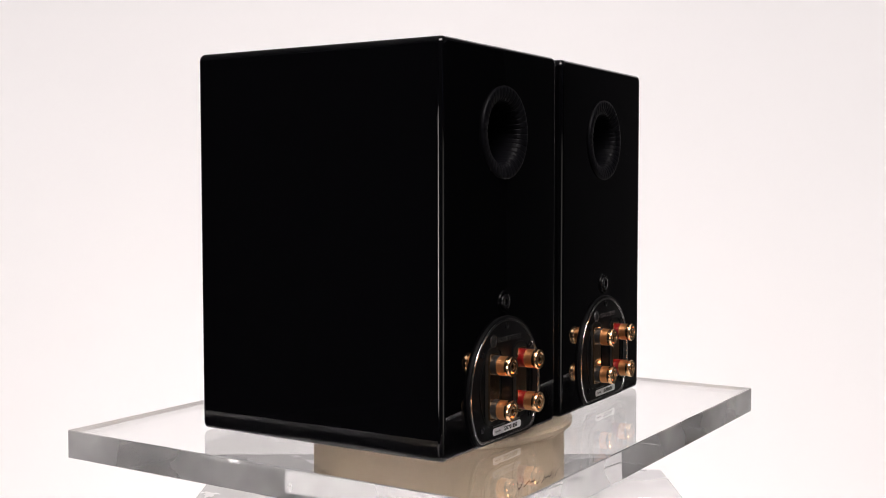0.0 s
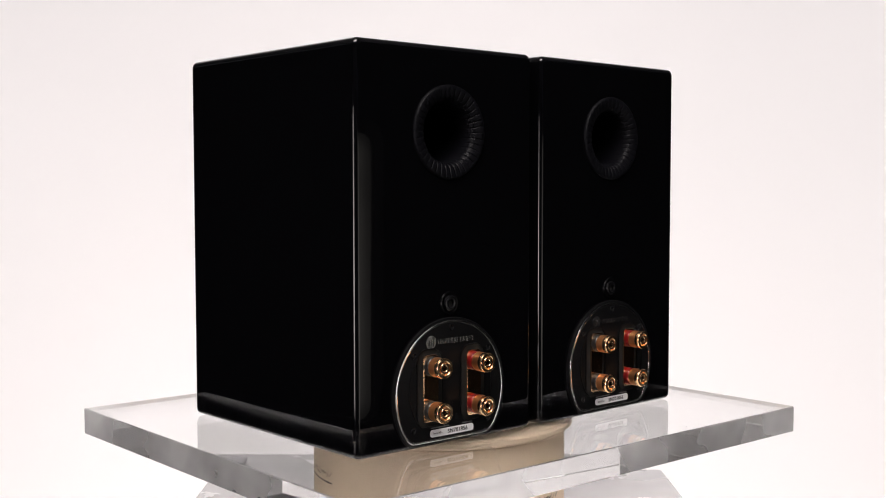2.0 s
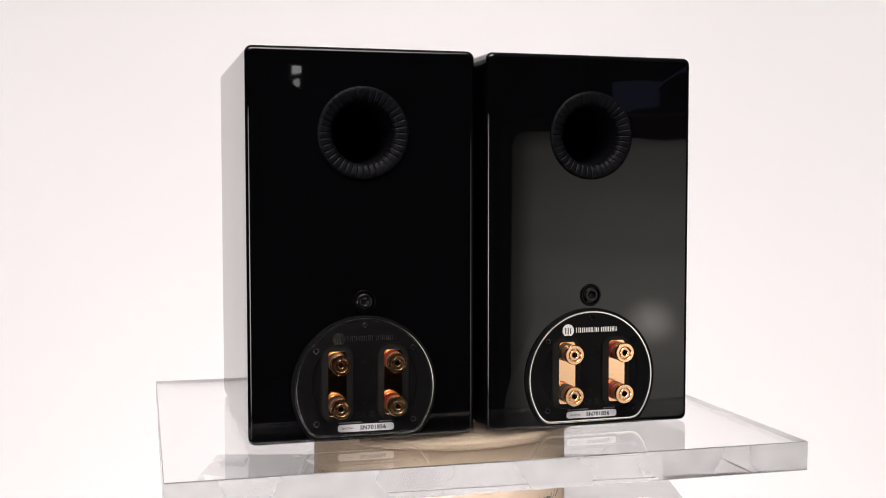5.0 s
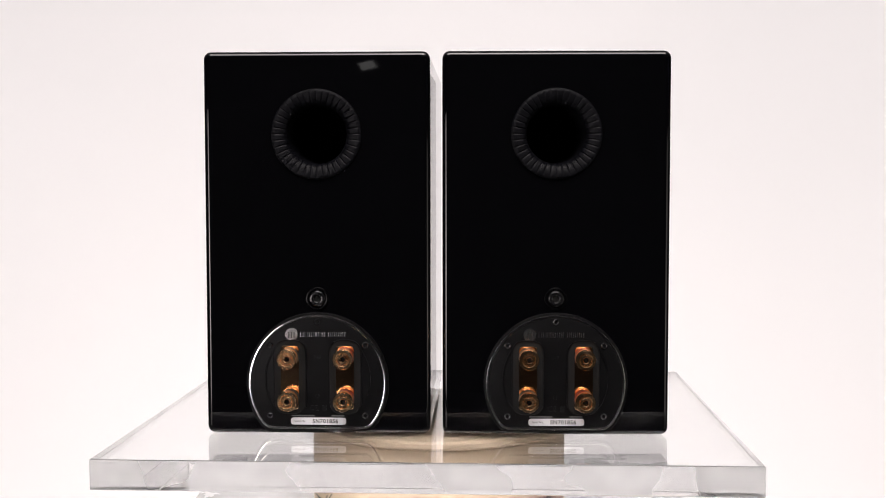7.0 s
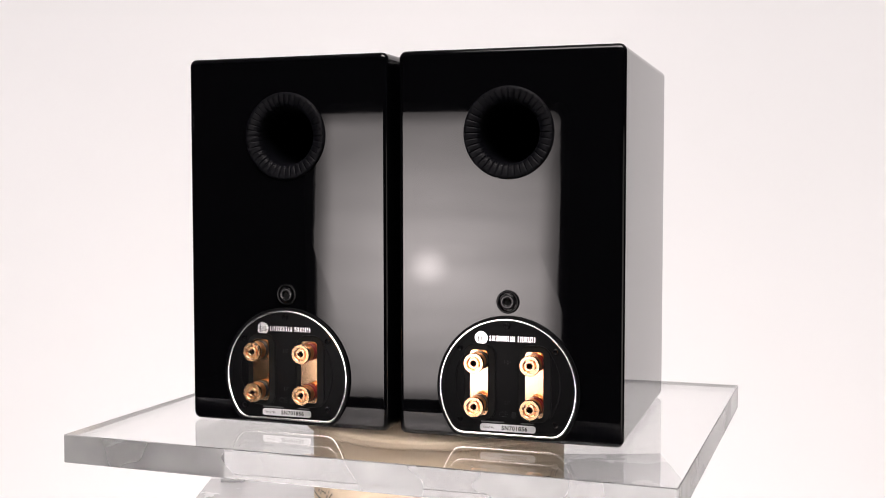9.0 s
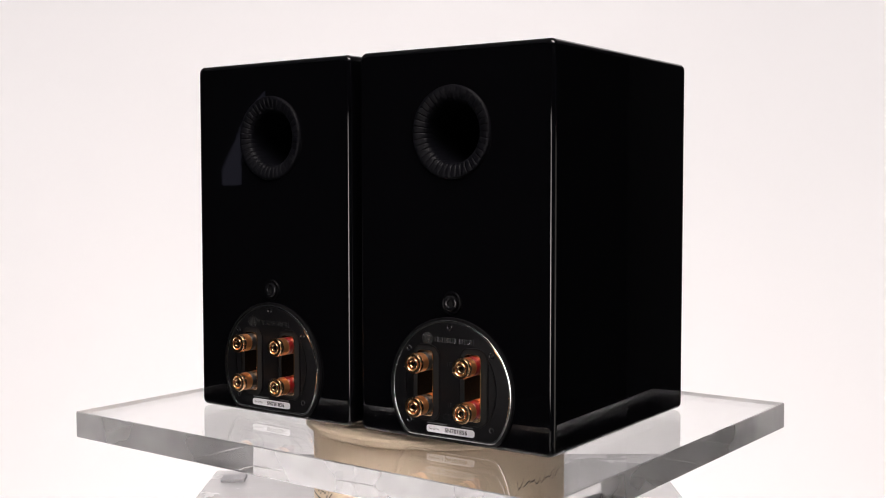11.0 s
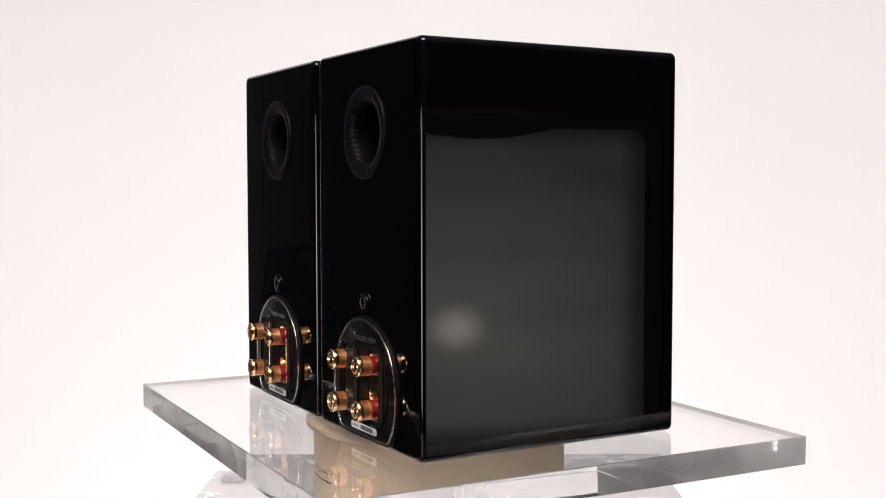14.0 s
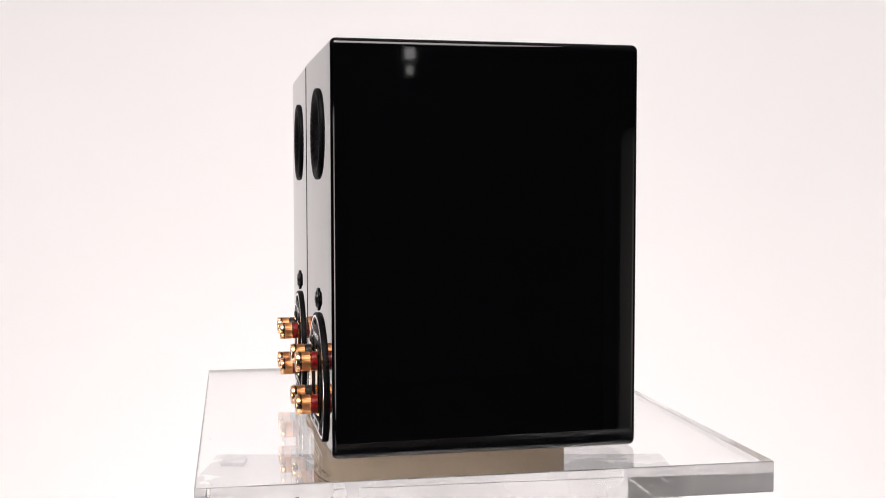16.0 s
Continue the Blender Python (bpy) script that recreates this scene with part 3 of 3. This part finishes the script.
def terminal_panel(thing):
    """The round plate with the terminals: moulded plastic, silver rim, wells, screws, print."""
    cz, floor, r = 0.0420, 0.0026, 0.0586
    rear = part("terminal_panel", plate(cut_circle(r, cz, floor), 0.001, -0.0026, edge=0.0007), PANEL, thing, "satin black moulded terminal plate")
    part("rim", bead(cut_circle(r - 0.0020, cz, floor + 0.0018), cut_circle(r - 0.0041, cz, floor + 0.0039), -0.0024, 0.00045), SILVER, rear, "thin silver rim")
    y = -0.0028
    for sx in (-1, 1):
        part("well", band(rounded(0.0270, 0.0620, 0.0100, sx * 0.0226, 0.0472), rounded(0.0252, 0.0602, 0.0091, sx * 0.0226, 0.0472), -0.002, -0.0037), PANEL, rear)
        # near-black sheet: the well's shade, put into its colour
        part("well_floor", plate(rounded(0.0252, 0.0602, 0.0091, sx * 0.0226, 0.0472), -0.0022, -0.0029), DARK, rear)
        part("link_plate", MESH["strap"], None, rear, "flat gold link plate", at=pose(sx * 0.0226, -0.0031, 0.0472))
        for z in (0.0645, 0.0300):
            post(rear, sx * 0.0226, z, sx > 0)
        # moulded arcs beside the wells
        arc = [(sx * 0.0435 * math.cos(a), 0.0460 + 0.0435 * math.sin(a)) for a in [radians(-36 + 72 * k / 16) for k in range(17)]]
        inner = [(x * 0.975, 0.0460 + (z - 0.0460) * 0.975) for x, z in arc]
        part("moulded_rib", plate(arc + inner[::-1], -0.002, -0.0036), PANEL, rear)
    for x, z in ((0, 0.0930), (-0.0392, 0.0738), (0.0392, 0.0738), (-0.0392, 0.0158), (0.0392, 0.0158)):
        part("screw", MESH["screw"], None, rear, at=pose(x, y, z))
    # maker's mark: a silver disc with dark strokes, then a row of blocks for the name
    zc = 0.0826
    part("emblem", plate([(-0.0212 + 0.0052 * math.cos(2 * math.pi * k / 32), zc + 0.0052 * math.sin(2 * math.pi * k / 32)) for k in range(32)], -0.002, -0.0030), INK, rear, "round silver emblem")
    for dx in (-0.0022, 0, 0.0022):
        part("emblem_stroke", plate(rounded(0.0008, 0.0052, 0.0003, -0.0212 + dx, zc - 0.0004, 3), -0.0029, -0.0032), PRINT, rear)
    x = -0.0142
    for wd in (3.6, 3.5, 3.2, 1.3, 2.6, 3.5, 2.8, -1.4, 3.2, 3.0, 3.1, 1.3, 3.5):
        if wd > 0:
            ends = (x + 0.00045, x + wd * 0.00085 - 0.00045) if wd > 2 else (x + wd * 0.00085 / 2,)
            for xb in ends:
                part("name_bar", plate(rounded(0.00075, 0.0041, 0.0002, xb, zc, 2), -0.002, -0.0030), INK, rear)
        x += abs(wd) * 0.00085 + 0.00055
    # serial label with print
    lab = part("label", plate(rounded(0.0455, 0.0058, 0.0022, 0.0006, 0.0110, 4), -0.002, -0.0031), LABEL, rear, "silver serial number label")
    part("lettering", MESH["serial"], None, lab, at=pose(0.0062, -0.0032, 0.0109))
    part("lettering", MESH["serial_no"], None, lab, at=pose(-0.0145, -0.0032, 0.0110))
    for x0, wd in ((-0.012, 0.019), (0.0165, 0.0105)):
        part("print_bar", plate(rounded(wd, 0.0009, 0.0003, x0, 0.0154, 2), -0.002, -0.0030), GREYPRINT, rear)
    part("lettering", MESH["ce"], None, rear, at=pose(-0.003, -0.00265, 0.0215))
    part("mark", plate(rounded(0.0035, 0.0048, 0.0008, 0.0055, 0.0215, 3), -0.002, -0.0028), EMBOSS, rear)
    part("lettering", MESH["hf"], None, rear, at=pose(0, -0.00265, 0.0635))
    part("lettering", MESH["lf"], None, rear, at=pose(0, -0.00265, 0.0312))


def speaker():
    thing = tagged(new("bookshelf_speaker"), "gloss black bookshelf loudspeaker seen from behind, on clear acrylic", "loudspeaker", group="pair of loudspeakers")
    shell = part("cabinet", cabinet(), LACQUER, thing, "high-gloss black lacquered cabinet", smooth=80)
    shell.modifiers.new("flat_faces", "WEIGHTED_NORMAL").weight = 100
    part("reflex_port", port(), RUBBER, thing, "matte black ribbed reflex port", at=pose(0, 0, PORT_Z), smooth=50)
    ring = part("bolt_ring", lathe([(0.0094, -0.0005), (0.0094, 0.0006), (0.0090, 0.0012), (0.0082, 0.0014), (0.0072, 0.0011), (0.0068, 0.0004), (0.0067, -0.0005)], 48), GLOSSPLASTIC, thing, "round gloss black bolt surround", at=pose(0, 0, BOLT_Z))
    part("bolt", lathe([(0.0066, 0.0001), (0.0062, 0.0022), (0.0056, 0.0026), (0.0034, 0.0026), (0.0028, 0.0022), (0.0027, 0.0002), (0, 0.0002)], 36), BOLT, ring, "gloss black bolt with hollow head")
    # disc that paints the dark of the bolt's hollow head
    part("bolt_socket", lathe([(0, 0.0003), (0.0026, 0.0003), (0.0026, 0.0006), (0, 0.0006)], 24), DARK, ring)
    terminal_panel(thing)
    return thing


LEFT = speaker()
RIGHT = copy_thing(LEFT, pose(0, 0, 0))
LEFT_AT = pose(-0.0932, -0.1217, 0.0004, 0, 0, 0.6754)
RIGHT_AT = pose(0.1013, -0.1180, 0.0004, 0, 0, 1.9001)

# ---------------------------------------------------------------- turning
# seconds and heading in degrees of everything that stands on the platter
HEADINGS = [(0, 57.11), (1.5, 44.75), (2.0, 40.43), (3.5, 27.64), (7.0, -2.96), (8.5, -15.5), (9.0, -20.0), (12.5, -49.75), (14.5, -66.77), (16.0, -79.79)]


def heading(t):
    for (ta, a), (tb, b) in zip(HEADINGS, HEADINGS[1:]):
        if t <= tb:
            return a + (b - a) * (t - ta) / (tb - ta)
    return HEADINGS[-1][1]


def motions():
    times = [0.5 * k for k in range(33)]
    walk(LEFT, [(t, pose(0, 0, 0, 0, 0, heading(t)) @ LEFT_AT) for t in times])
    walk(RIGHT, [(t, pose(0, 0, 0, 0, 0, heading(t)) @ RIGHT_AT) for t in times])
    walk(BOARD, [(t, pose(0, 0, 0, 0, 0, heading(t))) for t in times])
    walk(PLATTER, [(t, pose(0, 0, PLATTER_Z, 0, 0, heading(t))) for t in times])


motions()
